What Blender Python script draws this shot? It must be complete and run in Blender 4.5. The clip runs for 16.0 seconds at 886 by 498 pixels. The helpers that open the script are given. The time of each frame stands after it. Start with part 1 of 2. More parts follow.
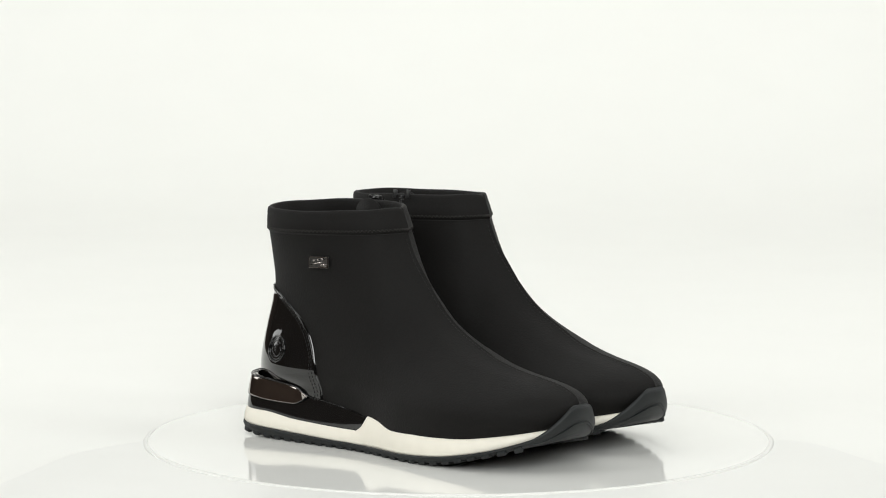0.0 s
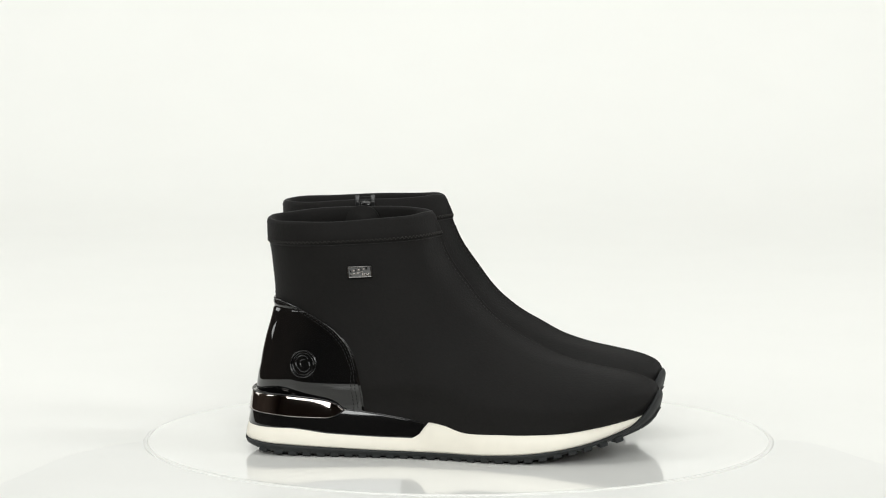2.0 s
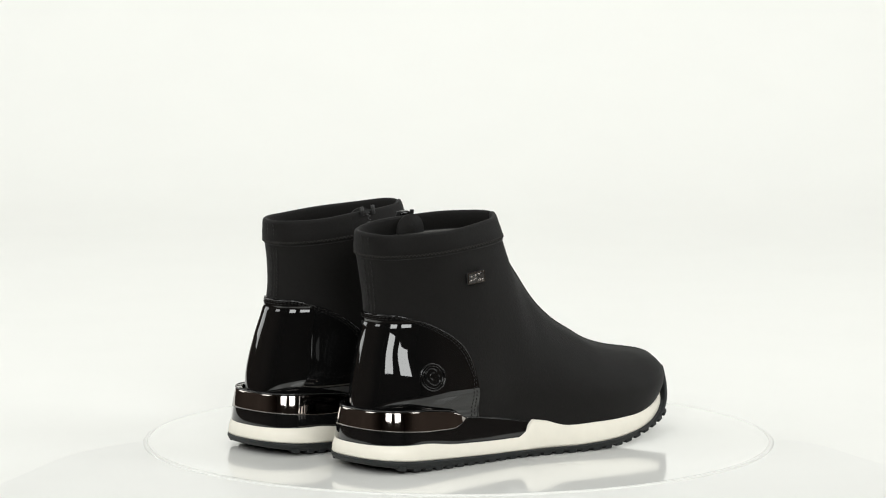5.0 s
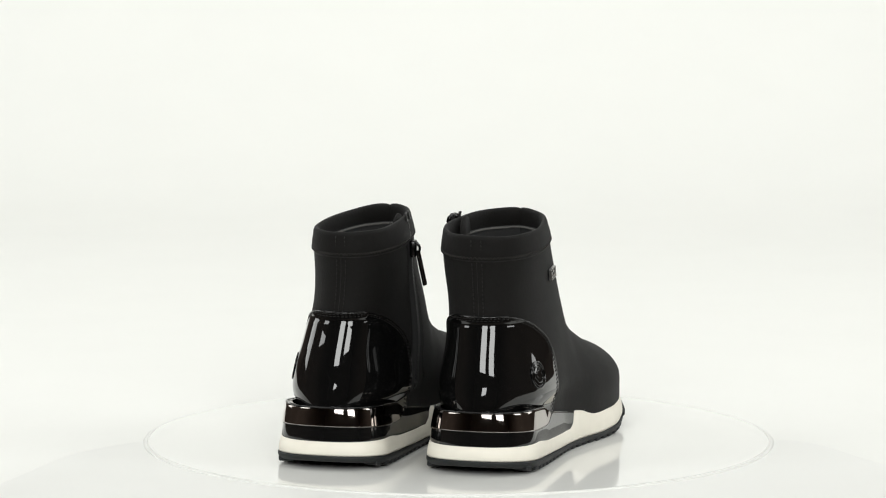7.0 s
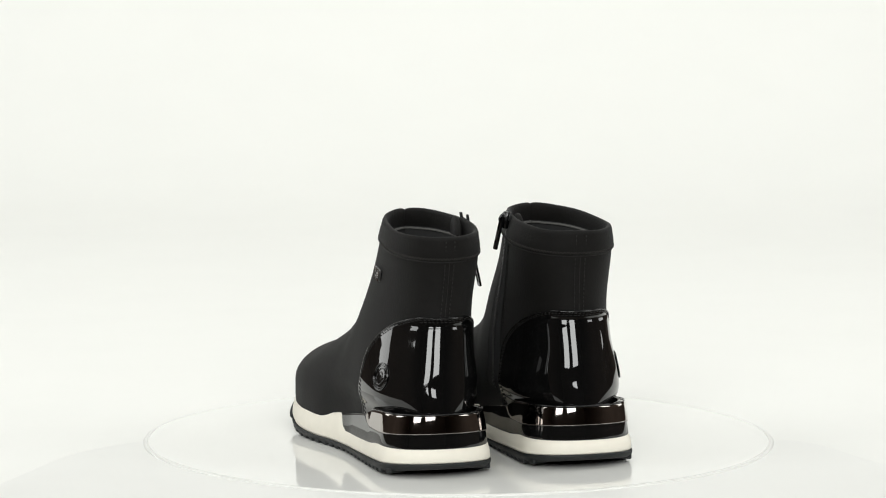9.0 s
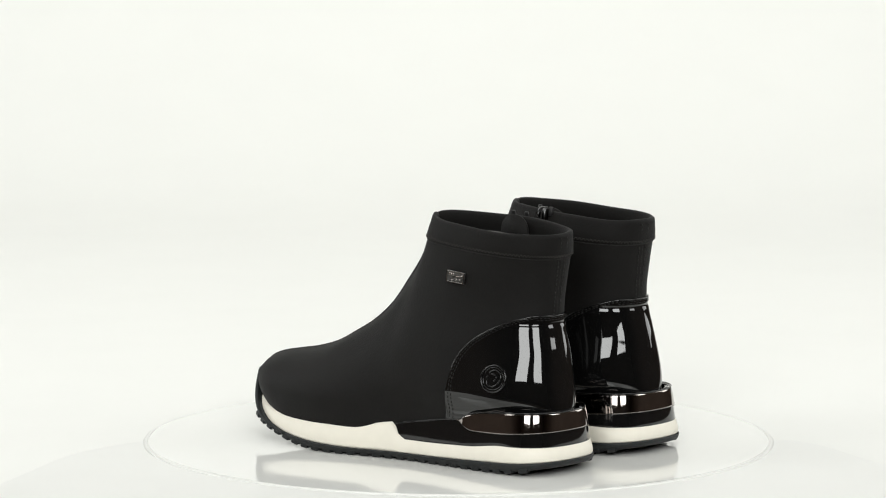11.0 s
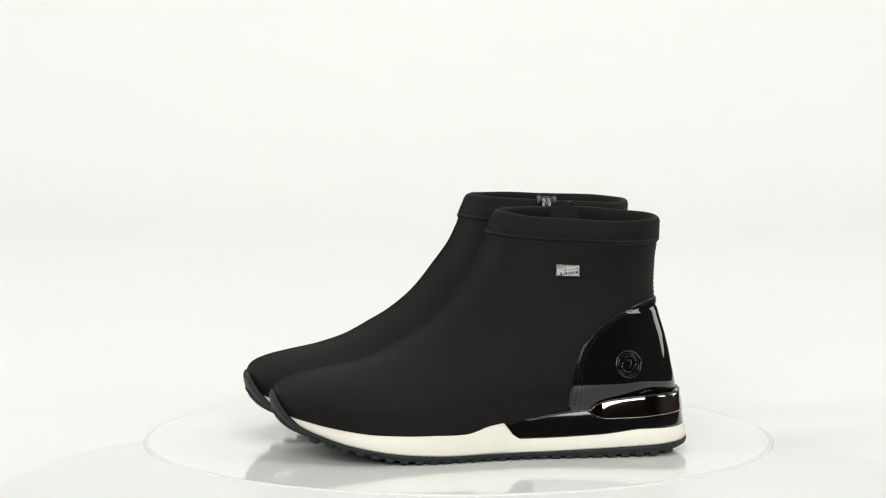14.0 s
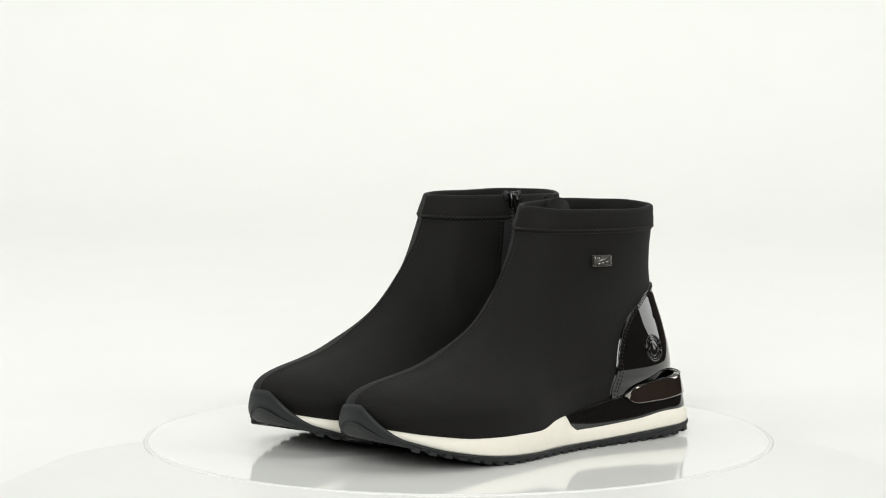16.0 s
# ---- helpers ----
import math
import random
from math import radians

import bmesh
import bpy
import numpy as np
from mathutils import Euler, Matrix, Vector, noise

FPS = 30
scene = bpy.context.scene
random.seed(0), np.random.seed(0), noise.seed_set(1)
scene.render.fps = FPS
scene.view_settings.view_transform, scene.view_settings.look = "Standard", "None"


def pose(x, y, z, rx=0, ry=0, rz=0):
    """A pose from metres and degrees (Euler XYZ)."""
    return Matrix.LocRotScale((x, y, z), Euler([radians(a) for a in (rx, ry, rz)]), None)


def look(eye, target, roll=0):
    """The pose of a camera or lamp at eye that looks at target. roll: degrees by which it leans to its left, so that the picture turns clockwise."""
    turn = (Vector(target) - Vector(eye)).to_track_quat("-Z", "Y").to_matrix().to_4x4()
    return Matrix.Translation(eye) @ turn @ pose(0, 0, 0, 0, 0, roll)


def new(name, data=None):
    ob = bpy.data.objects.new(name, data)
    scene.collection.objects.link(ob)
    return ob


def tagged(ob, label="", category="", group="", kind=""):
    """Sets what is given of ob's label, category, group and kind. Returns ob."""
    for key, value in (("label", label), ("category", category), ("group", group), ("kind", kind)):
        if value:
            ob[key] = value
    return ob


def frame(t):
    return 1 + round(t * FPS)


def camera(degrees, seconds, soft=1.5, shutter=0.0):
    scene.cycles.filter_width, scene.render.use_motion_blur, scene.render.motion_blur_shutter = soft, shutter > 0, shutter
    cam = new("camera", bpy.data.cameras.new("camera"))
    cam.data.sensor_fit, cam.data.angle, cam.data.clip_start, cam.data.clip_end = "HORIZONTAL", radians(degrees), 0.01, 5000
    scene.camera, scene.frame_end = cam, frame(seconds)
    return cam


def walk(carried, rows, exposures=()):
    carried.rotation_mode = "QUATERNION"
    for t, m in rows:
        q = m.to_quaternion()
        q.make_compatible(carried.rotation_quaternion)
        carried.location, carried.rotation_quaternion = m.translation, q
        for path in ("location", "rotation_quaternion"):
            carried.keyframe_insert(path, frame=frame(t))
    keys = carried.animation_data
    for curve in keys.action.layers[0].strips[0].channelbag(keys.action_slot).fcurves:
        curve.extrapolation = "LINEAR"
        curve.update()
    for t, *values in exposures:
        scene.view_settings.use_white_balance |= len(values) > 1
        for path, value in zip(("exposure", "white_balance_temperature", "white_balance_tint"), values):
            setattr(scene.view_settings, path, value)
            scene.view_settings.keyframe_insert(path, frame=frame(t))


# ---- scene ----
# camera: stands still, long lens, looking slightly down at the turntable
cam = camera(8.965, 16.0, soft=1.1)
EYE = pose(0, -3.715, 0.6324, 90 - 7.7365, 0, 0.1709)
walk(cam, [(0.0, EYE), (16.0, EYE)], exposures=[(0.0, 0.0), (16.0, 0.0)])

# ---- light: studio softboxes, a large overhead bank and two background heads ----
world = bpy.data.worlds.new("studio")
scene.world = world
world.use_nodes = True
world.node_tree.nodes["Background"].inputs[0].default_value = (1.0, 0.98, 0.93, 1)
world.node_tree.nodes["Background"].inputs[1].default_value = 0.02


def area(name, eye, target, width, height, watts, color=(0.965, 0.985, 0.968)):
    lamp = bpy.data.lights.new(name, "AREA")
    lamp.shape, lamp.size, lamp.size_y, lamp.energy, lamp.color = "RECTANGLE", width, height, watts, color
    ob = new(name, lamp)
    ob.matrix_world = look(eye, target)
    return ob


area("softbox_lamp", (-0.72, -3.0, 1.58), (0, 0, 0.05), 0.95, 1.6, 41)
area("softbox_lamp", (0.72, -3.0, 1.58), (0, 0, 0.05), 0.95, 1.6, 41)
area("side_softbox_lamp", (-1.55, 0.85, 0.85), (0, 0, 0.1), 0.7, 1.3, 8)
area("side_softbox_lamp", (1.55, 0.85, 0.85), (0, 0, 0.1), 0.7, 1.3, 8)
area("overhead_lamp", (0, 0.55, 2.1), (0, 0.55, 0), 2.4, 2.0, 25)
area("background_lamp", (-1.9, -0.6, 1.5), (0, 1.9, 0.7), 0.8, 1.4, 18)
area("background_lamp", (1.9, -0.6, 1.5), (0, 1.9, 0.7), 0.8, 1.4, 18)


# ---- materials ----
def material(name, color, rough=0.5, metal=0.0, scale=60.0, vary=0.06, bump=0.0, bump_scale=400.0, coat=0.0, sheen=0.0, rough_vary=0.0, ior=1.5, coarse=6.0, spec=0.5, bump_detail=4.0):
    m = bpy.data.materials.new(name)
    m.use_nodes = True
    nt = m.node_tree
    b = nt.nodes["Principled BSDF"]
    co = nt.nodes.new("ShaderNodeTexCoord")
    fine, large = nt.nodes.new("ShaderNodeTexNoise"), nt.nodes.new("ShaderNodeTexNoise")
    fine.inputs["Scale"].default_value, fine.inputs["Detail"].default_value = scale, 6
    large.inputs["Scale"].default_value, large.inputs["Detail"].default_value = coarse, 3
    nt.links.new(co.outputs["Object"], fine.inputs["Vector"])
    nt.links.new(co.outputs["Object"], large.inputs["Vector"])
    add = nt.nodes.new("ShaderNodeMath")
    add.operation = "ADD"
    nt.links.new(fine.outputs["Fac"], add.inputs[0])
    nt.links.new(large.outputs["Fac"], add.inputs[1])
    ramp = nt.nodes.new("ShaderNodeMapRange")
    ramp.inputs["From Min"].default_value, ramp.inputs["From Max"].default_value = 0.6, 1.4
    ramp.inputs["To Min"].default_value, ramp.inputs["To Max"].default_value = 1 - vary, 1 + vary
    nt.links.new(add.outputs[0], ramp.inputs["Value"])
    mix = nt.nodes.new("ShaderNodeVectorMath")
    mix.operation = "SCALE"
    mix.inputs[0].default_value = color
    nt.links.new(ramp.outputs[0], mix.inputs["Scale"])
    nt.links.new(mix.outputs[0], b.inputs["Base Color"])
    b.inputs["Roughness"].default_value, b.inputs["Metallic"].default_value = rough, metal
    b.inputs["Coat Weight"].default_value, b.inputs["Coat Roughness"].default_value = coat, 0.02
    b.inputs["Sheen Weight"].default_value = sheen
    b.inputs["IOR"].default_value = ior
    b.inputs["Specular IOR Level"].default_value = spec
    if rough_vary:
        rr = nt.nodes.new("ShaderNodeMapRange")
        rr.inputs["From Min"].default_value, rr.inputs["From Max"].default_value = 0.3, 0.7
        rr.inputs["To Min"].default_value, rr.inputs["To Max"].default_value = max(0.0, rough - rough_vary), rough + rough_vary
        nt.links.new(large.outputs["Fac"], rr.inputs["Value"])
        nt.links.new(rr.outputs[0], b.inputs["Roughness"])
    if bump:
        grain = nt.nodes.new("ShaderNodeTexNoise")
        grain.inputs["Scale"].default_value, grain.inputs["Detail"].default_value = bump_scale, bump_detail
        nt.links.new(co.outputs["Object"], grain.inputs["Vector"])
        bn = nt.nodes.new("ShaderNodeBump")
        bn.inputs["Strength"].default_value, bn.inputs["Distance"].default_value = bump, 0.0006
        nt.links.new(grain.outputs["Fac"], bn.inputs["Height"])
        nt.links.new(bn.outputs[0], b.inputs["Normal"])
    return m


NEOPRENE = material("neoprene", (0.0043, 0.0038, 0.0033), 0.7, scale=620, vary=0.35, bump=0.45, bump_scale=800, coarse=18, spec=0.2, sheen=0.03)
LINING = material("lining_textile", (0.02, 0.02, 0.02), 0.9, scale=700, vary=0.2, bump=0.3, bump_scale=1500)
THREAD = material("thread", (0.0125, 0.0115, 0.0105), 0.6, scale=900, vary=0.2, spec=0.3)
ZIGZAG = material("zigzag_thread", (0.022, 0.020, 0.018), 0.6, scale=900, vary=0.2, spec=0.3)
TEETH = material("zip_teeth_nylon", (0.012, 0.012, 0.012), 0.35, scale=900, vary=0.2)
FLEECE = material("grey_fleece", (0.10, 0.098, 0.092), 0.95, scale=900, vary=0.35, bump=0.5, bump_scale=1800)
PATENT = material("patent_leather", (0.004, 0.004, 0.004), 0.03, scale=80, vary=0.1, bump=0.22, bump_scale=48, bump_detail=0.5, coat=0.2, ior=1.55)
GLOSS = material("gloss_plastic", (0.005, 0.005, 0.005), 0.06, scale=90, vary=0.1, bump=0.01, bump_scale=90, coat=0.3)
CHROME = material("dark_chrome", (0.36, 0.33, 0.31), 0.05, 1.0, scale=60, vary=0.05, bump=0.01, bump_scale=70)
STEEL = material("gunmetal", (0.27, 0.27, 0.265), 0.30, 1.0, scale=500, vary=0.15, rough_vary=0.05)
BRIGHT = material("polished_nickel", (0.55, 0.54, 0.52), 0.12, 1.0, scale=500, vary=0.08)
DARKMETAL = material("black_nickel", (0.06, 0.06, 0.06), 0.2, 1.0, scale=500, vary=0.15)
MIDSOLE = material("cream_eva_foam", (0.83, 0.79, 0.69), 0.55, scale=140, vary=0.03, bump=0.05, bump_scale=700, coarse=25)
RUBBER = material("black_rubber", (0.0085, 0.0102, 0.0105), 0.55, scale=300, vary=0.15, bump=0.08, bump_scale=900, rough_vary=0.08, coarse=40, spec=0.4)
ACRYLIC = material("white_acrylic", (0.81, 0.81, 0.78), 0.08, scale=30, vary=0.008, ior=1.45, rough_vary=0.015)
PAPER = material("white_paper", (0.83, 0.83, 0.795), 0.75, scale=14, vary=0.012, bump=0.03, bump_scale=20, coarse=1.5)
TABLE = material("white_laminate", (0.80, 0.80, 0.77), 0.45, scale=20, vary=0.015, coarse=3)
ROOM = material("dim_studio_wall", (0.15, 0.115, 0.095), 0.9, scale=6, vary=0.15, coarse=1)


# ---- small mesh helpers ----
def part(name, bm, mat, parent, label="", smooth=True, kind=""):
    me = bpy.data.meshes.new(name)
    bmesh.ops.recalc_face_normals(bm, faces=bm.faces)
    for f in bm.faces:
        f.smooth = smooth
    bm.to_mesh(me)
    bm.free()
    me.materials.append(mat)
    ob = new(name, me)
    ob.parent = parent
    return tagged(ob, label, kind=kind)


def curve_of(table):
    """A smooth monotone curve through a short table of (input, value)."""
    xs, ys = [a for a, b in table], [b for a, b in table]
    n = len(xs)
    h = [xs[i + 1] - xs[i] for i in range(n - 1)]
    d = [(ys[i + 1] - ys[i]) / h[i] for i in range(n - 1)]
    m = [d[0]] + [0 if d[i - 1] * d[i] <= 0 else 2 * d[i - 1] * d[i] / (d[i - 1] + d[i]) for i in range(1, n - 1)] + [d[-1]]

    def f(x):
        if x <= xs[0]:
            return ys[0]
        if x >= xs[-1]:
            return ys[-1]
        i = max(k for k in range(n - 1) if xs[k] <= x)
        t = (x - xs[i]) / h[i]
        return ((2 * t**3 - 3 * t**2 + 1) * ys[i] + (t**3 - 2 * t**2 + t) * h[i] * m[i] + (3 * t**2 - 2 * t**3) * ys[i + 1] + (t**3 - t**2) * h[i] * m[i + 1])
    return f


def smooth(x, a, b):
    t = min(1, max(0, (x - a) / (b - a)))
    return t * t * (3 - 2 * t)


def cap(d, r, n=2.0):
    """Rounds off an end: 0 at the very end, 1 from r on."""
    return 1.0 if d >= r else max(0.0, 1 - (1 - max(0, d) / r) ** n) ** (1 / n)


def loft(rings, close=False):
    """Quads between equally long rows of points; close joins the ends of each row."""
    bm = bmesh.new()
    vs = [[bm.verts.new(p) for p in ring] for ring in rings]
    n = len(rings[0])
    for a, b in zip(vs, vs[1:]):
        for i in range(n if close else n - 1):
            j = (i + 1) % n
            bm.faces.new((a[i], a[j], b[j], b[i]))
    return bm


def box(sx, sy, sz, bevel=0.0, seg=2):
    bm = bmesh.new()
    bmesh.ops.create_cube(bm, size=1)
    bmesh.ops.scale(bm, vec=(sx, sy, sz), verts=bm.verts)
    if bevel:
        bmesh.ops.bevel(bm, geom=bm.edges, offset=bevel, segments=seg, affect="EDGES", profile=0.5)
    return bm


def tube(points, r, sides=6, closed=False):
    """A round cord along points."""
    pts = [Vector(p) for p in points]
    n = len(pts)
    rings = []
    for i, p in enumerate(pts):
        a = pts[(i - 1) % n] if closed or i else p
        b = pts[(i + 1) % n] if closed or i < n - 1 else p
        t = (b - a).normalized()
        u = t.cross(Vector((0.3, 0.2, 0.93))).normalized()
        v = t.cross(u)
        rings.append([p + r * (math.cos(k * math.tau / sides) * u + math.sin(k * math.tau / sides) * v) for k in range(sides)])
    if closed:
        rings.append(rings[0])
    bm = loft(rings, True)
    bmesh.ops.remove_doubles(bm, verts=bm.verts, dist=1e-7)
    return bm


def frame_at(p, n, along):
    """A pose at p whose z axis is n and whose x axis follows along."""
    n = Vector(n).normalized()
    x = (Vector(along) - n * Vector(along).dot(n)).normalized()
    y = n.cross(x)
    return Matrix(((x.x, y.x, n.x, p[0]), (x.y, y.y, n.y, p[1]), (x.z, y.z, n.z, p[2]), (0, 0, 0, 1)))


# ---- the boot's form, in metres: x from heel to toe, y across, z up ----
BACK = curve_of([(0.0, 0.006), (0.02, 0.0035), (0.036, 0.0035), (0.05, 0.0048), (0.0735, 0.0098), (0.1005, 0.0168), (0.111, 0.0175), (0.126, 0.0170), (0.1373, 0.0156), (0.154, 0.0142)])
FRONT_TABLE = [(0.004, 0.19), (0.010, 0.208), (0.016, 0.238), (0.022, 0.254), (0.030, 0.2640), (0.037, 0.2678), (0.042, 0.2692), (0.0470, 0.2674), (0.0502, 0.2632), (0.0530, 0.2565), (0.0551, 0.2485), (0.0570, 0.2390), (0.0604, 0.2213), (0.0660, 0.2028), (0.0736, 0.1880), (0.0828, 0.1719), (0.0952, 0.1566), (0.1095, 0.1449), (0.1245, 0.1342), (0.1394, 0.1279), (0.158, 0.1220)]
FRONT = curve_of(FRONT_TABLE)
TOP = curve_of([(b, a) for a, b in reversed(FRONT_TABLE[6:])])
PLAN_OUT = curve_of([(0.0, 0.036), (0.03, 0.0360), (0.06, 0.0357), (0.10, 0.0357), (0.13, 0.0388), (0.16, 0.0448), (0.185, 0.0468), (0.205, 0.0457), (0.225, 0.0420), (0.245, 0.0372), (0.27, 0.029)])
PLAN_IN = curve_of([(0.0, 0.036), (0.03, 0.0360), (0.06, 0.0358), (0.10, 0.0362), (0.13, 0.0388), (0.16, 0.0440), (0.185, 0.0452), (0.205, 0.0445), (0.225, 0.0427), (0.245, 0.0390), (0.27, 0.033)])
SHAFT = curve_of([(0.03, 0.0368), (0.075, 0.0366), (0.09, 0.0368), (0.11, 0.0373), (0.125, 0.0378), (0.14, 0.0381), (0.16, 0.0366)])


def top_at(x):
    return 0.158 + (0.1225 - x) * 3.2 if x < 0.1225 else TOP(x)


def medial(x):
    """How far the foot's centre line swings inwards towards the toe."""
    return 0.0040 * smooth(x, 0.165, 0.272)


class Form:
    """Where the upper's skin lies. side is -1 for the outer, +1 for the inner half; flip mirrors the boot; lean shifts the shaft inwards, rake backwards."""

    def __init__(self, flip, lean, pinch, rake):
        self.flip, self.lean, self.pinch, self.rake = flip, lean, pinch, rake

    def half(self, x, z, inner):
        k = smooth(z, 0.035, 0.105)
        w = (1 - k) * (PLAN_IN(x) if inner else PLAN_OUT(x)) * (1 - 0.11 * (1 - smooth(z, 0.034, 0.050)) * (1 - smooth(x, 0.10, 0.15))) + k * SHAFT(z) * (1 - (1 - self.pinch) * smooth(z, 0.06, 0.13))
        z0 = 0.034
        if z > z0:
            toe = smooth(x, 0.14, 0.235)
            w *= max(0.0, 1 - min(1.0, (z - z0) / (top_at(x) - z0)) ** (1.5 + 0.3 * toe)) ** (0.8 - 0.14 * toe)
        if inner:
            w *= 1 + 0.08 * smooth(z, 0.050, 0.080) * (1 - smooth(z, 0.095, 0.125)) * smooth(x, 0.05, 0.10)
        w *= cap(x - BACK(z), 0.086 - 0.029 * smooth(z, 0.095, 0.14), 2.3)
        r = 0.043 - 0.027 * smooth(z, 0.038, 0.060)
        return w * cap(FRONT(z) - x, r, 2.1)

    def at(self, z, s, out=0.0):
        """The skin at height z; s = 0 is the back, -1 and 1 the front by the outer and the inner side."""
        p = self.raw(z, s)
        if out:
            p = p + out * self.normal(z, s)
        return p

    def raw(self, z, s):
        a, b = BACK(z), FRONT(z)
        x = a + (b - a) * (1 - math.cos(math.pi * min(1, abs(s)))) / 2
        y = (1 if s > 0 else -1) * self.half(x, z, s > 0)
        y += self.lean * smooth(z, 0.04, 0.14) + medial(x)
        lift = 0.05 * (x - 0.02) * smooth(z, 0.08, 0.14)
        wave = (0.0005 * math.sin(7 * s + 1.5) + 0.0002 * math.sin(19 * s + self.flip) - 0.0012 * math.exp(-((1 - abs(s)) / 0.05) ** 2) + 0.0006 * math.exp(-((abs(s) - 0.86) / 0.07) ** 2)) * smooth(z, 0.138, 0.153)
        lift += 0.0024 * math.exp(-((s - 0.5) / 0.28) ** 2) * smooth(z, 0.13, 0.153)
        return Vector((x - self.rake * smooth(z, 0.080, 0.132), self.flip * y, z + lift + wave))

    def normal(self, z, s):
        e = 0.012
        a = self.raw(z, s + e) if abs(s + e) < 1 else self.raw(z, 1)
        b = self.raw(z, s - e) if abs(s - e) < 1 else self.raw(z, -1)
        c, d = self.raw(z + 0.0015, s), self.raw(z - 0.0015, s)
        n = (a - b).cross(c - d)
        if n.length < 1e-12:
            return Vector((1, 0, 0))
        if abs(s) > 0.96:
            n.y *= max(0.0, (1 - abs(s)) / 0.04)
        n.normalize()
        return n * -self.flip

    def s_of(self, z, x, side):
        a, b = BACK(z), FRONT(z)
        return side * math.acos(max(-1, min(1, 1 - 2 * (x - a) / (b - a)))) / math.pi


# sole: plan and heights
SOLE_OUT = curve_of([(-0.004, 0.0360), (0.03, 0.0366), (0.06, 0.0363), (0.10, 0.0361), (0.13, 0.0395), (0.16, 0.0462), (0.185, 0.0490), (0.205, 0.0476), (0.225, 0.0442), (0.245, 0.0394), (0.272, 0.031)])
SOLE_IN = curve_of([(-0.004, 0.0360), (0.03, 0.0366), (0.06, 0.0363), (0.10, 0.0362), (0.13, 0.0392), (0.16, 0.0452), (0.185, 0.0470), (0.205, 0.0468), (0.225, 0.0447), (0.245, 0.0410), (0.272, 0.035)])
GROUND = curve_of([(-0.004, 0.0045), (0.012, 0.0024), (0.03, 0.0008), (0.055, 0.0), (0.165, 0.0), (0.19, 0.0013), (0.222, 0.0078), (0.240, 0.0122), (0.250, 0.0150), (0.260, 0.0185), (0.268, 0.0240), (0.272, 0.031)])
WHITE_LOW = curve_of([(-0.004, 0.0095), (0.02, 0.0080), (0.06, 0.0062), (0.10, 0.0050), (0.15, 0.0048), (0.187, 0.0066), (0.223, 0.0122), (0.247, 0.0196), (0.258, 0.0248), (0.272, 0.035)])
WHITE_TOP = curve_of([(-0.004, 0.0190), (0.028, 0.0190), (0.0575, 0.0158), (0.105, 0.0142), (0.1150, 0.0142), (0.1195, 0.0245), (0.150, 0.0197), (0.1757, 0.0188), (0.205, 0.0196), (0.234, 0.0230), (0.252, 0.0264), (0.262, 0.0285)])
CAGE_TOP = curve_of([(-0.004, 0.0405), (0.021, 0.0402), (0.043, 0.0385), (0.054, 0.0370), (0.060, 0.0350), (0.066, 0.0316), (0.078, 0.0303), (0.1195, 0.0238)])
CLIP_LOW = curve_of([(-0.004, 0.0285), (0.021, 0.0268), (0.035, 0.0257), (0.054, 0.0255), (0.061, 0.0275), (0.0665, 0.0316)])


def sole_edge(s, flip, a=-0.003, b=0.2695, out=0.0):
    """A point of the sole's outline; s as in Form."""
    a, b = a - out, b + out
    x = a + (b - a) * (1 - math.cos(math.pi * min(1, abs(s)))) / 2
    w = ((SOLE_IN if s > 0 else SOLE_OUT)(x) + out) * cap(x - a, 0.030, 2.4) * cap(b - x, 0.051 if s > 0 else 0.058, 2.25 if s > 0 else 2.1)
    return x, flip * ((1 if s > 0 else -1) * w + medial(x))


def ring_of(n):
    return [-1 + 2 * i / n for i in range(n)]


def sole_ring(zf, flip, out, s_list, b=0.2695, a=-0.003):
    pts = []
    for s in s_list:
        x, y = sole_edge(s, flip, a, b, out)
        pts.append((x, y, zf(x)))
    return pts


def solid_sole(low, high, flip, outs, n=150, b=0.2695, steps=None):
    """A slab that fills the outline between two height curves; outs sets how far the wall stands out from bottom to top."""
    ss = ring_of(n)
    rings = [sole_ring(low, flip, -0.012, ss, b)]
    k = len(outs) - 1
    for i, o in enumerate(outs):
        f = (steps or [j / k for j in range(k + 1)])[i]
        rings.append(sole_ring(lambda x: low(x) + (high(x) - low(x)) * f, flip, o, ss, b))
    rings.append(sole_ring(high, flip, -0.010, ss, b))
    bm = loft(rings, True)
    bmesh.ops.holes_fill(bm, edges=[e for e in bm.edges if len(e.link_faces) == 1], sides=0)
    return bm


def stitches(points, length, gap, r, mat, parent, name, label=""):
    """Short raised stitches along a run of (point, normal)."""
    bm = bmesh.new()
    walked, nxt = 0.0, 0.0
    for (p, n), (q, m) in zip(points, points[1:]):
        d = (q - p).length
        while nxt < walked + d and d > 0:
            f = (nxt - walked) / d
            c = p.lerp(q, f)
            made = bmesh.ops.create_cube(bm, size=1)["verts"]
            mm = frame_at(c, n.lerp(m, f), q - p) @ Matrix.Diagonal((length, r * 2, r * 1.6, 1))
            bmesh.ops.transform(bm, matrix=mm, verts=made)
            nxt += length + gap
        walked += d
    return part(name, bm, mat, parent, label)


LUG = None


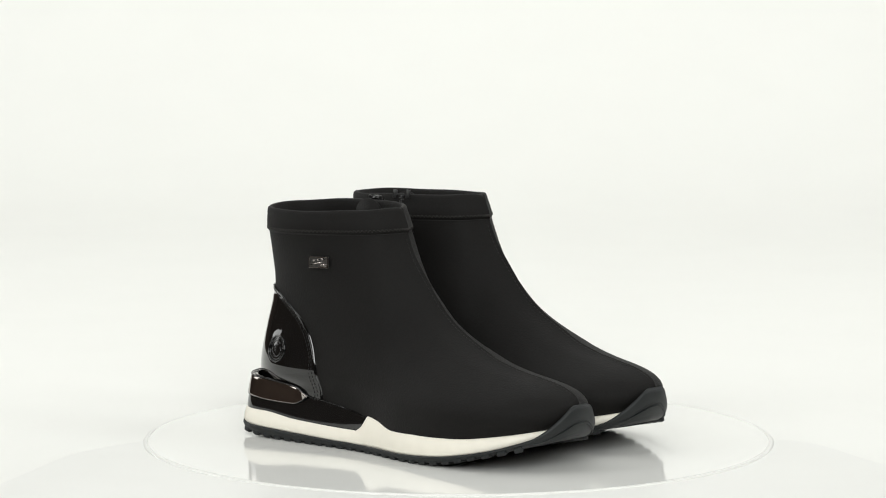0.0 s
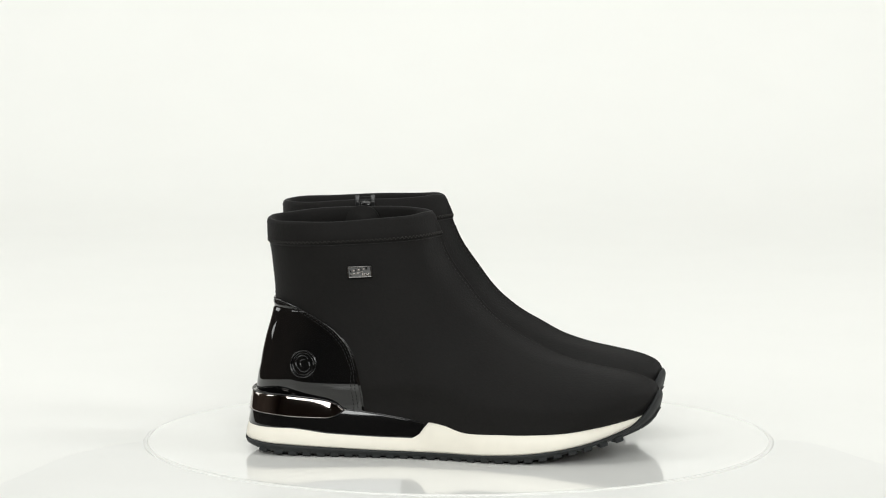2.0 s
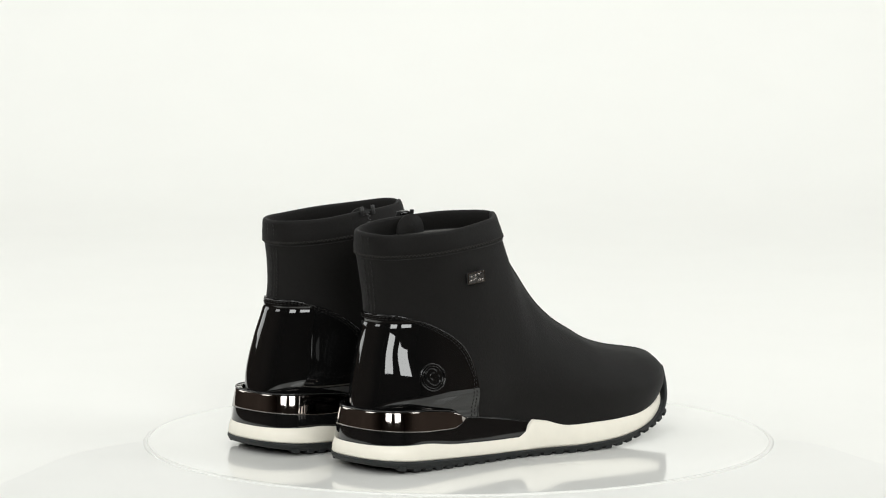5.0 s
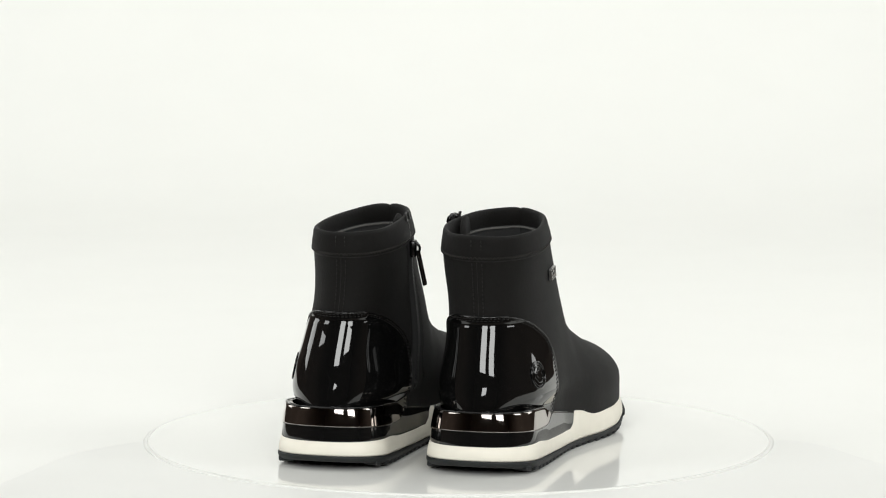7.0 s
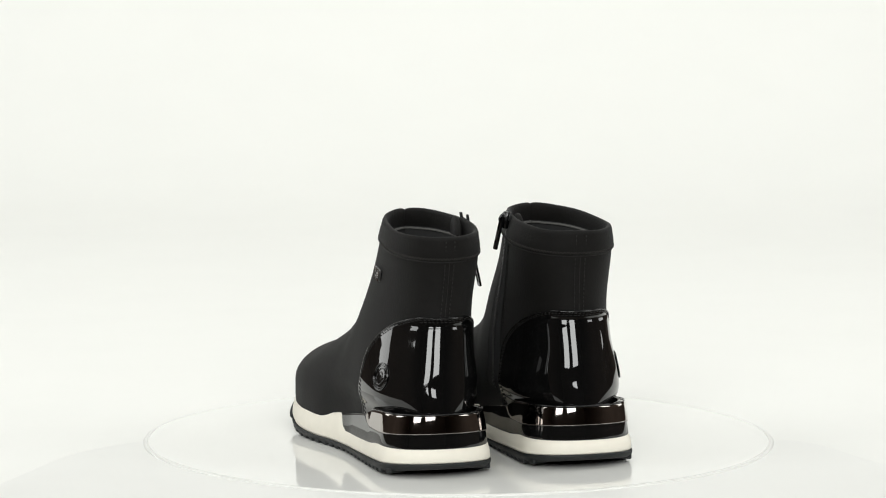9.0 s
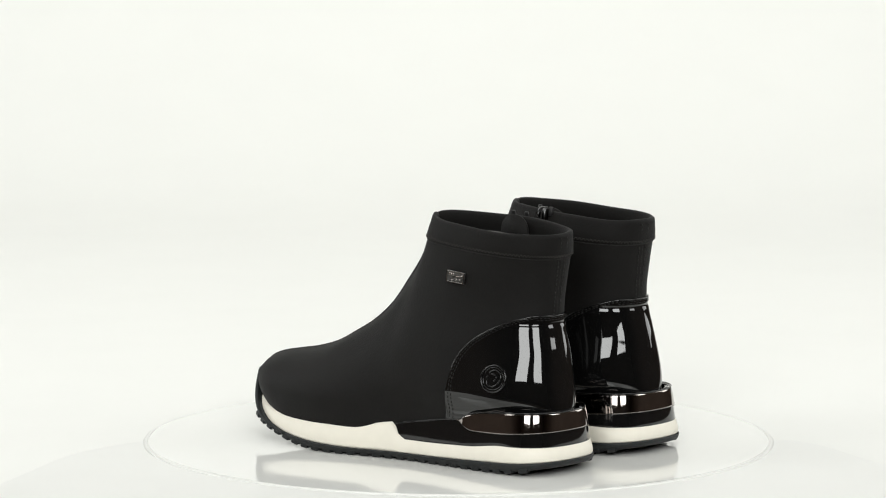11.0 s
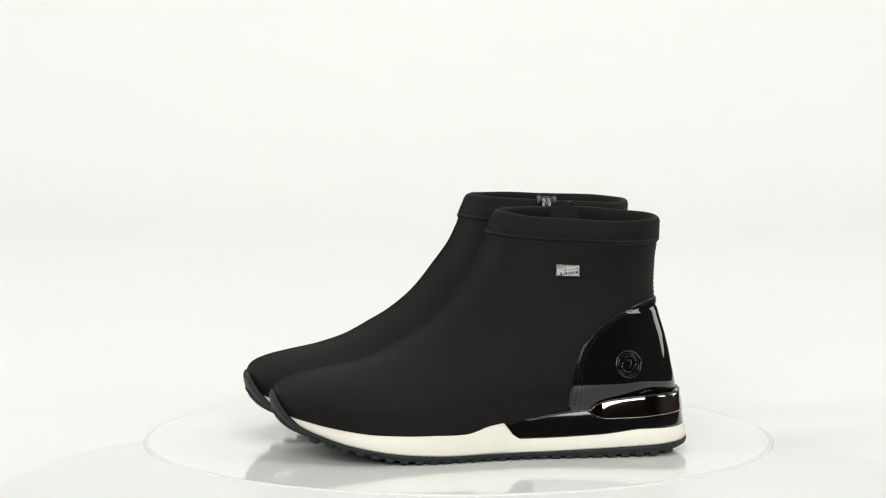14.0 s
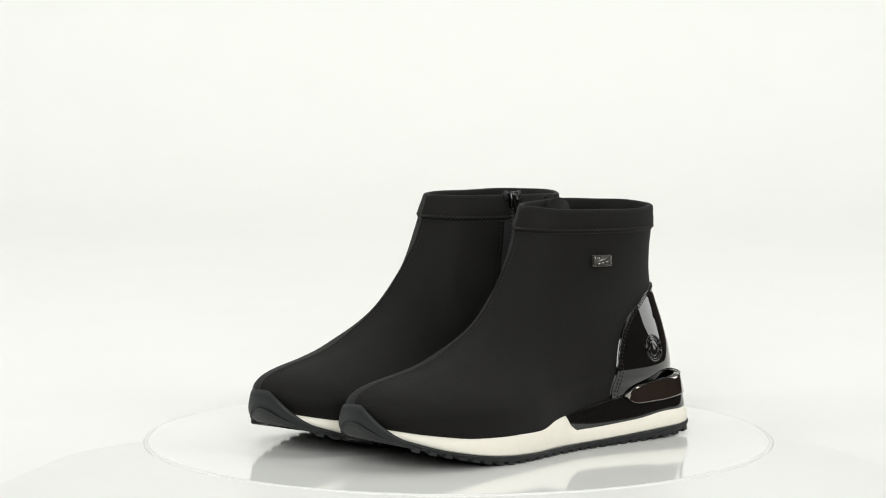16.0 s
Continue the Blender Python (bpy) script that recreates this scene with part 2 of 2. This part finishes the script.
def ankle_boot(flip, lean, pinch, rake, slider_z, name_label):
    global LUG
    form = Form(flip, lean, pinch, rake)
    boot = tagged(new("ankle_boot"), name_label, "ankle boot", "pair of ankle boots")

    # upper: one stretch-fabric skin from the sole to the cuff seam
    zs = [0.006 + 0.003 * i for i in range(12)] + [0.042 + 0.0007 * i for i in range(33)] + [0.0652 + 0.0023 * i for i in range(33)]
    zs = [z for z in zs if z < 0.1385] + [0.1385]
    n = 96
    ss = [-1 + 2 * i / n for i in range(n + 1)]
    part("upper", loft([[form.raw(z, s) for s in ss] for z in zs]), NEOPRENE, boot, "matt black stretch fabric upper")

    # cuff: folded band that rolls over the rim and runs down inside
    rows = [(0.1372, -0.0002), (0.1376, 0.0006), (0.1386, 0.0011), (0.141, 0.0014), (0.1445, 0.0013), (0.1475, 0.0010), (0.1506, 0.0009), (0.1523, 0.0005), (0.1531, -0.0006), (0.1529, -0.0019), (0.1516, -0.0028), (0.147, -0.0033), (0.1425, -0.0034), (0.1415, -0.0030)]
    part("cuff", loft([[form.at(z, s, o) for s in ss] for z, o in rows]), NEOPRENE, boot, "folded stretch cuff with a zigzag seam")
    rows = [(0.1425, -0.0030), (0.1422, -0.0042), (0.1405, -0.0046), (0.130, -0.0046), (0.112, -0.0042), (0.09, -0.0036), (0.07, -0.0036), (0.05, -0.004), (0.035, -0.004), (0.027, -0.006)]
    part("lining", loft([[form.at(z, s * 0.985, o) for s in ss] for z, o in rows]), LINING, boot, "black textile lining")
    part("lining_edge", tube([form.at(0.1416, q, -0.0046) for q in ss[2:-2]], 0.0008), FLEECE, boot, "grey fleece lining edge")
    bm = loft([[Vector((0.012 + 0.19 * i / 20, flip * (-0.030 + 0.060 * j / 6) * min(1, 0.45 + i / 5), 0.029 + 0.002 * math.cos(j))) for j in range(7)] for i in range(21)])
    part("insole", bm, LINING, boot, "black insole")

    # cuff seam: zigzag stitch in a shallow welt
    run = [(form.at(0.1370, s, 0.0001), form.normal(0.1370, s)) for s in ss]
    part("seam_welt", tube([p for p, q in run], 0.0003), THREAD, boot)
    zig = []
    for i in range(230):
        s = -1 + 2 * (i + 0.5) / 230
        z = 0.1384 + (0.0018 if i % 2 else 0.0)
        zig.append((form.at(z, s, 0.0013), form.normal(z, s)))
    bm = bmesh.new()
    for (p, a), (q, b) in zip(zig, zig[1:]):
        made = bmesh.ops.create_cube(bm, size=1)["verts"]
        bmesh.ops.transform(bm, matrix=frame_at((p + q) / 2, a, q - p) @ Matrix.Diagonal(((q - p).length * 0.80, 0.00042, 0.0005, 1)), verts=made)
    part("zigzag_stitching", bm, ZIGZAG, boot)

    # seam along the instep with stitching, and the seam up the back
    crest, beside = [], {-1: [], 1: []}
    for i in range(120):
        z = TOP(0.1305 + (0.2660 - 0.1305) * i / 119)
        top = form.raw(z, 1.0)
        crest.append(top)
        for side in (-1, 1):
            near, far = 1.0, 0.80
            for step in range(14):
                mid = (near + far) / 2
                if abs(form.raw(z, side * mid).y - top.y) < 0.0017:
                    near = mid
                else:
                    far = mid
            beside[side].append((form.at(z, side * near, 0.00005), form.normal(z, side * near)))
    part("instep_seam", tube(crest, 0.00022), THREAD, boot)
    for side in (-1, 1):
        stitches(beside[side], 0.0016, 0.0012, 0.00020, THREAD, boot, "instep_stitching")
        stitches([(form.at(z, side * 0.02, 0.0002), form.normal(z, side * 0.02)) for z in [0.101 + 0.0006 * i for i in range(60)]], 0.0016, 0.0012, 0.00024, THREAD, boot, "heel_stitching")
    part("back_seam", tube([form.at(0.100 + 0.001 * i, 0.0, 0.0) for i in range(38)], 0.00025), THREAD, boot)
    for side in (-1, 1):
        stitches([(form.at(z, side * 0.02, 0.0011), form.normal(z, side * 0.02)) for z in [0.139 + 0.0006 * i for i in range(20)]], 0.0016, 0.0012, 0.00024, THREAD, boot, "cuff_stitching")

    # patent heel counter with its edge stitching
    edge = curve_of([(0.026, 0.0782), (0.040, 0.0770), (0.050, 0.0755), (0.062, 0.0728), (0.072, 0.0688), (0.082, 0.0605), (0.0895, 0.0495), (0.0955, 0.0375), (0.0995, 0.026), (0.1015, 0.019)])

    zrow = [0.031 + (0.1003 - 0.031) * (1 - (1 - k / 60) ** 1.5) for k in range(61)]
    ends = [form.s_of(z, edge(z), 1) for z in zrow]
    qs = [math.sin(math.pi / 2 * (-1 + 2 * k / 60)) for k in range(61)]

    def swell(z, s):
        """How far the patent skin stands out: a stitch groove near the top, a dimple and a crease up the back."""
        d = 0.0010 - 0.00045 * math.exp(-((z - 0.0950) / 0.0013) ** 2)
        d -= 0.0007 * math.exp(-((z - 0.0570) / 0.006) ** 2 - (s / 0.05) ** 2)
        d += (0.0029 if flip > 0 else 0.0020) * math.exp(-((abs(s) - 0.24) / 0.09) ** 2) * (1 - smooth(z, 0.054, 0.080)) * smooth(z, 0.034, 0.046)
        return d - 0.00035 * math.exp(-(s / 0.014) ** 2) * (1 - smooth(z, 0.052, 0.066))

    rings = []
    for z, e in zip(zrow, ends):
        rings.append([form.at(z, -e * 1.012, -0.0004)] + [form.at(z, e * q, swell(z, e * q)) for q in qs] + [form.at(z, e * 1.012, -0.0004)])
    rings.append([form.at(zrow[-1] + 0.0006, ends[-1] * q, 0.0007) for q in [-1.0] + qs + [1.0]])
    rings.append([form.at(zrow[-1] + 0.0008, ends[-1] * q, -0.0004) for q in [-1.0] + qs + [1.0]])
    counter = part("heel_counter", loft(rings), PATENT, boot, "glossy black patent leather heel counter")

    def border(d):
        """A run along the counter's edge, d inside it."""
        run = [(z - d * 0.3, -(e - d * 3.2)) for z, e in zip(zrow, ends)]
        run += [(zrow[-1] - d * 0.6, (ends[-1] - d * 3.2) * q) for q in qs]
        run += [(z - d * 0.3, e - d * 3.2) for z, e in zip(reversed(zrow), reversed(ends))]
        return run

    for d, nm in ((0.0020, "edge_stitching"), (0.0042, "inner_stitching")):
        stitches([(form.at(z, q, swell(z, q) + 0.0001), form.normal(z, q)) for z, q in border(d)], 0.0015, 0.0012, 0.00022, THREAD, counter, nm)
    part("piping", tube([form.at(z, q, 0.0010) for z, q in border(0.0)], 0.0005), PATENT, counter)

    # embossed round emblem on the outer side of the counter
    ez, ex = 0.0605, 0.0396
    es = form.s_of(ez, ex, -1)
    lower, higher = form.at(ez - 0.006, es, swell(ez - 0.006, es)), form.at(ez + 0.006, es, swell(ez + 0.006, es))
    behind, ahead = form.at(ez, es + 0.04, swell(ez, es + 0.04)), form.at(ez, es - 0.04, swell(ez, es - 0.04))
    em = frame_at(form.at(ez, es, swell(ez, es)), -flip * (higher - lower).cross(ahead - behind), (1, 0, 0))
    emblem = part("emblem", tube([em @ Vector((0.0087 * math.cos(a), 0.0087 * math.sin(a), -0.0002)) for a in [k * math.tau / 40 for k in range(40)]], 0.00055, 6, True), PATENT, counter, "embossed round emblem")
    part("inner_ring", tube([em @ Vector((0.0072 * math.cos(a), 0.0072 * math.sin(a), -0.0002)) for a in [k * math.tau / 40 for k in range(40)]], 0.00035, 6, True), PATENT, emblem)
    for cx, cy, r, a0, a1 in ((-0.0006, 0.0010, 0.0046, 30, 235), (0.0008, -0.0012, 0.0040, 205, 400), (0.0004, 0.0006, 0.0024, 60, 250)):
        pts = []
        for i in range(17):
            a = math.radians(a0 + (a1 - a0) * i / 16)
            pts.append(em @ Vector((cx + r * math.cos(a), flip * (cy + r * math.sin(a)), -0.0001)))
        part("swirl", tube(pts, 0.0005), PATENT, emblem)

    # midsole, outsole, lugs, toe guard
    part("midsole", solid_sole(WHITE_LOW, WHITE_TOP, flip, (-0.0002, 0.0004, 0.0001, -0.0009, -0.0018), b=0.2640, steps=(0, 0.12, 0.5, 0.90, 1.0)), MIDSOLE, boot, "cream white foam midsole")
    outsole = part("outsole", solid_sole(lambda x: GROUND(x) + 0.0014, lambda x: WHITE_LOW(x) + 0.0001, flip, (-0.0012, 0.0002, 0.0009, 0.0007), b=0.2665, steps=(0, 0.2, 0.7, 1.0)), RUBBER, boot, "black rubber outsole with lugged tread")
    if LUG is None:
        lb = box(0.0060, 0.011, 0.0036, 0.0007, 1)
        LUG = bpy.data.meshes.new("lug")
        lb.to_mesh(LUG)
        lb.free()
        LUG.materials.append(RUBBER)
    for side in (-1, 1):
        x = 0.014
        while x < 0.246:
            w = (SOLE_IN if side > 0 else SOLE_OUT)(x) * cap(x + 0.003, 0.030, 2.4) * cap(0.2695 - x, 0.054, 2.2)
            w2 = (SOLE_IN if side > 0 else SOLE_OUT)(x + 0.003) * cap(x + 0.006, 0.030, 2.4) * cap(0.2665 - x, 0.054, 2.2)
            lug = new("lug", LUG)
            lug.parent = outsole
            tilt = math.atan2(GROUND(x + 0.003) - GROUND(x - 0.003), 0.006)
            turn = math.atan2(flip * side * (w2 - w), 0.003)
            lug.matrix_local = pose(x, flip * (side * (w - 0.0052) + medial(x)), GROUND(x) + 0.0019, 0, -math.degrees(tilt), max(-50, min(50, math.degrees(turn))))
            x += 0.0092

    g_top = curve_of([(0.205, 0.0090), (0.222, 0.0115), (0.238, 0.0158), (0.250, 0.0205), (0.2565, 0.0248), (0.2625, 0.0310), (0.2670, 0.0380), (0.2695, 0.0438)])
    g_low = lambda x: GROUND(x) + 0.0016
    smin = math.acos(1 - 2 * (0.208 + 0.003) / 0.2725) / math.pi
    arc = [smin + (1 - smin) * i / 26 for i in range(27)]
    arc = arc + [-a for a in reversed(arc[:-1])]
    rings = []
    for f, o in ((0.0, -0.007), (0.04, -0.0022), (0.18, -0.0006), (0.42, 0.0012), (0.66, 0.0020), (0.86, 0.0018), (0.97, 0.0008), (1.0, -0.0006), (0.97, -0.004)):
        ring = []
        for s in arc:
            x, y = sole_edge(s, flip, out=o)
            q = x + (0.0 if o > -0.003 else 0.004)
            lo, hi = g_low(x), max(g_low(x) + 0.0012, g_top(x))
            z = lo + (hi - lo) * f
            ring.append((x - 0.002 * max(0, f - 0.55) * smooth(x, 0.24, 0.27), y * (1 - 0.03 * max(0, f - 0.5) * smooth(x, 0.235, 0.262)), z))
        rings.append(ring)
    guard = part("toe_guard", loft(rings), RUBBER, boot, "black rubber toe guard")
    for h in (0.16, 0.30):
        part("toe_groove", tube([(lambda x, y: (x - 0.0002, y, g_low(x) + (g_top(x) - g_low(x)) * h))(*sole_edge(s, flip, out=0.0004)) for s in arc[9:-9]], 0.0005), RUBBER, guard)

    # glossy heel cage with the chrome clip
    def wrap(low, high, xmax_low, xmax_high, outs, fs, tall, count=110):
        rings = []
        for f, o in zip(fs, outs):
            xm = xmax_low + (xmax_high - xmax_low) * min(1, max(0, f))
            sm = math.acos(1 - 2 * (xm + 0.003) / 0.2725) / math.pi
            ring = []
            for i in range(count + 1):
                s = sm * math.sin(math.pi / 2 * (-1 + 2 * i / count))
                x, y = sole_edge(s, flip, out=o)
                rise = min(1.0, (high(x) - low(x)) / tall) ** 2
                x, y = sole_edge(s, flip, out=outs[1] + (o - outs[1]) * rise if o > -0.0049 else o)
                lo, hi = low(x), high(x)
                ring.append((x, y, lo + (hi - lo) * f))
            rings.append(ring)
        return loft(rings)

    part("heel_cage", wrap(lambda x: WHITE_TOP(min(x, 0.112)) - 0.0006, CAGE_TOP, 0.1150, 0.1192, (-0.006, -0.0014, -0.0013, -0.0013, -0.0014, -0.0022, -0.0034, -0.0046, -0.0048, -0.0064), (0.0, 0.0, 0.015, 0.03, 0.1, 0.4, 0.7, 0.95, 0.98, 1.0), 0.020), GLOSS, boot, "glossy black moulded heel cage")
    clip = part("heel_clip", wrap(CLIP_LOW, lambda x: CAGE_TOP(x) - 0.0003, 0.0662, 0.0662, (-0.005, -0.0018, -0.00165, -0.00165, -0.0017, -0.0021, -0.0027, -0.0033, -0.0035, -0.0037, -0.0042, -0.007), (0.0, 0.0, 0.015, 0.04, 0.07, 0.3, 0.6, 0.86, 0.93, 0.97, 1.0, 1.0), 0.010), CHROME, boot, "mirror dark chrome heel clip")
    for zf, nm in ((lambda x: CLIP_LOW(x), "lower_rim"), (lambda x: CAGE_TOP(x), "upper_rim")):
        pts = []
        for i in range(111):
            s = 0.335 * math.sin(math.pi / 2 * (-1 + 2 * i / 110))
            x, y = sole_edge(s, flip, out=-0.0018 if nm == "lower_rim" else -0.0041)
            pts.append((x, y, zf(x)))
        part(nm, tube(pts, 0.00025), GLOSS, clip)

    lip = []
    for i in range(141):
        x, y = sole_edge(0.455 * math.sin(math.pi / 2 * (-1 + 2 * i / 140)), flip, out=-0.0036)
        lip.append((x, y, CAGE_TOP(x) + 0.0001))
    part("cage_lip", tube(lip, 0.00042), GLOSS, boot)

    # badge on the outer shaft: framed metal plate with bars
    bs = form.s_of(0.1205, 0.0788, -1)
    bp = frame_at(form.at(0.1198, bs, 0.0010), form.normal(0.1198, bs), (1, 0, 0.06))
    badge = part("badge", box(0.0158, 0.0076, 0.0016, 0.0004), STEEL, boot, "small rectangular gunmetal badge", False)
    badge.matrix_local = bp
    for (x, y, a, b) in ((0, 0.0034, 0.0156, 0.0006), (0, -0.0034, 0.0156, 0.0006), (0.0075, 0, 0.0006, 0.0074), (-0.0075, 0, 0.0006, 0.0074)):
        rim = part("badge_rim", box(a, b, 0.0006, 0.0001, 1), BRIGHT, badge, "", False)
        rim.matrix_local = pose(x, y, 0.0010)
    for i in range(7):
        bar = part("letter_bar", box(0.0012, 0.0015, 0.0004), CHROME if i % 2 else DARKMETAL, badge)
        bar.matrix_local = pose(-0.0058 + i * 0.0017, 0.0008 + 0.00025 * i, 0.0009, 0, 0, 8)
    for i in range(3):
        bar = part("letter_bar", box(0.0013, 0.0018, 0.0004), CHROME, badge)
        bar.matrix_local = pose(0.0022 + i * 0.0017, -0.0018, 0.0009, 0, 0, -10)
    bar = part("swoosh_bar", box(0.009, 0.0006, 0.0004), CHROME, badge)
    bar.matrix_local = pose(-0.002, -0.0008, 0.0009, 0, 0, 12)

    # zip on the inner side
    zz = [0.040 + 0.0008 * i for i in range(142)]

    def zip_s(z):
        return form.s_of(z, 0.088 - 0.13 * (z - 0.04), 1)

    zipper = part("zip", loft([[form.at(z, zip_s(z) + d, 0.0006 + (0.0005 if abs(d) < 0.01 else 0)) for d in (-0.034, -0.012, 0.0, 0.012, 0.034)] for z in zz]), LINING, boot, "black zip on the inner side")
    bm = bmesh.new()
    for i, z in enumerate([0.042 + 0.00115 * k for k in range(96)]):
        s = zip_s(z) + (0.004 if i % 2 else -0.004)
        made = bmesh.ops.create_cube(bm, size=1)["verts"]
        bmesh.ops.transform(bm, matrix=frame_at(form.at(z, s, 0.0010), form.normal(z, s), (1, 0, 0)) @ Matrix.Diagonal((0.0022, 0.0008, 0.0009, 1)), verts=made)
    part("zip_teeth", bm, TEETH, zipper)
    for d in (-0.045, 0.045):
        stitches([(form.at(z, zip_s(z) + d, 0.0003), form.normal(z, zip_s(z) + d)) for z in zz], 0.0015, 0.0011, 0.00024, THREAD, zipper, "zip_stitching")
    sm = frame_at(form.at(slider_z, zip_s(slider_z), 0.0028), form.normal(slider_z, zip_s(slider_z)), (1, 0, 0))
    slider = part("slider", box(0.0078, 0.0112, 0.0044, 0.0014), DARKMETAL, zipper, "black metal slider")
    slider.matrix_local = sm
    part("bridge", tube([sm @ Vector((0, 0.004 - 0.008 * i / 8, 0.0019 + 0.0022 * math.sin(math.pi * i / 8))) for i in range(9)], 0.0009), DARKMETAL, zipper)
    hang = sm @ Vector((0, -0.002, 0.0036))
    out = (sm.to_3x3() @ Vector((0, 0, 1)))
    tip = hang + Vector((0, out.y * 0.003, -0.0215))
    pull = bmesh.new()
    for x in (-0.0021, 0.0021):
        made = bmesh.ops.create_cube(pull, size=1)["verts"]
        bmesh.ops.transform(pull, matrix=pose(x, 0, 0) @ Matrix.Diagonal((0.0014, 0.022, 0.0014, 1)), verts=made)
    for y, l in ((-0.0105, 0.0025), (0.0105, 0.0018), (0.002, 0.006)):
        made = bmesh.ops.create_cube(pull, size=1)["verts"]
        bmesh.ops.transform(pull, matrix=pose(0, y, 0) @ Matrix.Diagonal((0.0042, l, 0.0014, 1)), verts=made)
    puller = part("puller", pull, DARKMETAL, zipper, "black metal zip puller", smooth=False)
    puller.matrix_local = frame_at((hang + tip) / 2, Vector((0, out.y, 0.22)), Vector((1, 0, 0)))
    for d in (-0.03, 0.03):
        end = part("zip_tape_end", box(0.0030, 0.0060, 0.0012, 0.0004), TEETH, zipper)
        end.matrix_local = frame_at(form.at(0.1515, zip_s(0.1515) + d, 0.0012) + Vector((0, 0, 0.0012)), form.normal(0.1515, zip_s(0.1515) + d), (1, 0, 0))
    # rounded zip guard that stands up behind the inner rim
    gs = zip_s(0.15)
    base = form.at(0.150, gs, -0.0048)
    rings = []
    for t in (0, 0.0012):
        rings.append([base + Vector((0.0115 * math.cos(math.pi * i / 16), -flip * t, -0.0075 + 0.0125 * math.sin(math.pi * i / 16) ** 0.8)) for i in range(17)])
    bm = loft(rings)
    bm.verts.ensure_lookup_table()
    bm.faces.new(bm.verts[0:17])
    bm.faces.new(bm.verts[17:34])
    part("zip_guard", bm, NEOPRENE, boot, "rounded black zip guard tab")
    return boot


# ---- the set ----
def structure(name, bm, mat, label, category, smooth_faces=True):
    ob = part(name, bm, mat, None, label, smooth_faces)
    return tagged(ob, "", category, "", "structure")


def turntable_disc():
    ring = [k * math.tau / 180 for k in range(180)]
    bm = loft([[(r * math.cos(a), r * math.sin(a), z) for a in ring] for r, z in ((0.05, 0.0), (0.15, 0.0), (0.2067, 0.0), (0.2067, -0.0011))], True)
    bmesh.ops.holes_fill(bm, edges=[e for e in bm.edges if len(e.link_faces) == 1], sides=0)
    table = tagged(part("turntable", bm, ACRYLIC, None, "glossy white round acrylic turntable disc", False), "", "turntable")
    part("rim", loft([[(r * math.cos(a), r * math.sin(a), z) for a in ring] for r, z in ((0.2067, -0.0011), (0.2067, 0.0), (0.2074, -0.00002), (0.2084, -0.00010), (0.2098, -0.00036), (0.2098, -0.0011), (0.2067, -0.0011))], True), TABLE, table, "satin white edge")
    return table


def backdrop_sheet():
    edge = curve_of([(-0.8, -0.27), (-0.45, -0.26), (-0.31, -0.20), (-0.25, -0.05), (-0.20, 0.0), (-0.10, 0.03), (0.10, 0.03), (0.20, 0.004), (0.225, -0.004), (0.28, -0.10), (0.45, -0.26), (0.8, -0.27)])
    rows = []
    xs = [-0.51 + 1.02 * i / 160 for i in range(161)]
    for j in range(60):
        row = []
        for x in xs:
            f = j / 24
            if j <= 24:
                y0 = edge(x)
                y, z = y0 + (1.1 - y0) * f ** 1.5, -0.0003
                if j == 0:
                    z = -0.0011
            elif j <= 44:
                a = (j - 24) / 20 * math.pi / 2
                y, z = 1.1 + 0.8 * math.sin(a), -0.0003 + 0.8 * (1 - math.cos(a))
            else:
                y, z = 1.9, 0.795 + (j - 44) * 0.12
            row.append((x, y, z))
        rows.append(row)
    structure("backdrop", loft(rows), PAPER, "seamless white paper sweep behind the turntable", "backdrop")


def room():
    structure("floor", box(7, 9, 0.1), ROOM, "dark studio floor", "floor", False).matrix_world = pose(0, -1.0, -0.95)
    t = structure("table_top", box(1.06, 1.95, 0.04, 0.004), TABLE, "white laminate shooting table", "table", False)
    t.matrix_world = pose(0, 0.705, -0.0209)
    structure("wall_back", box(7, 0.1, 4.0), ROOM, "dim studio wall", "wall", False).matrix_world = pose(0, -5.55, 1.05)
    structure("wall_far", box(7, 0.1, 4.0), ROOM, "dim studio wall", "wall", False).matrix_world = pose(0, 3.55, 1.05)
    structure("wall_west", box(0.1, 9, 4.0), ROOM, "dim studio wall", "wall", False).matrix_world = pose(-3.55, -1.0, 1.05)
    structure("wall_east", box(0.1, 9, 4.0), ROOM, "dim studio wall", "wall", False).matrix_world = pose(3.55, -1.0, 1.05)
    structure("ceiling", box(7.2, 9.2, 0.1), ROOM, "dim studio ceiling", "ceiling", False).matrix_world = pose(0, -1.0, 3.1)


backdrop_sheet()
room()
disc = turntable_disc()
right_boot = ankle_boot(1, 0.0012, 1.0, 0.0034, 0.1495, "black stretch ankle boot, patent heel, zip closed to the top")
left_boot = ankle_boot(-1, 0.0078, 0.89, 0.0012, 0.1330, "black stretch ankle boot, patent heel, zip slightly open")


def motions():
    """The turntable carries both boots round at a steady 16.4 degrees a second, toes turned very slightly in."""
    rows = [0.5 * i for i in range(33)]
    turn = [(t, pose(0, 0, 0, 0, 0, -40.9 + 16.401 * t)) for t in rows]
    walk(disc, [(t, pose(-0.0008, 0, 0) @ m) for t, m in turn])
    walk(right_boot, [(t, m @ pose(-0.1311, -0.0469, 0, 0, 0, 0.3)) for t, m in turn])
    walk(left_boot, [(t, m @ pose(-0.1383, 0.0518, 0, 0, 0, -0.45)) for t, m in turn])


motions()
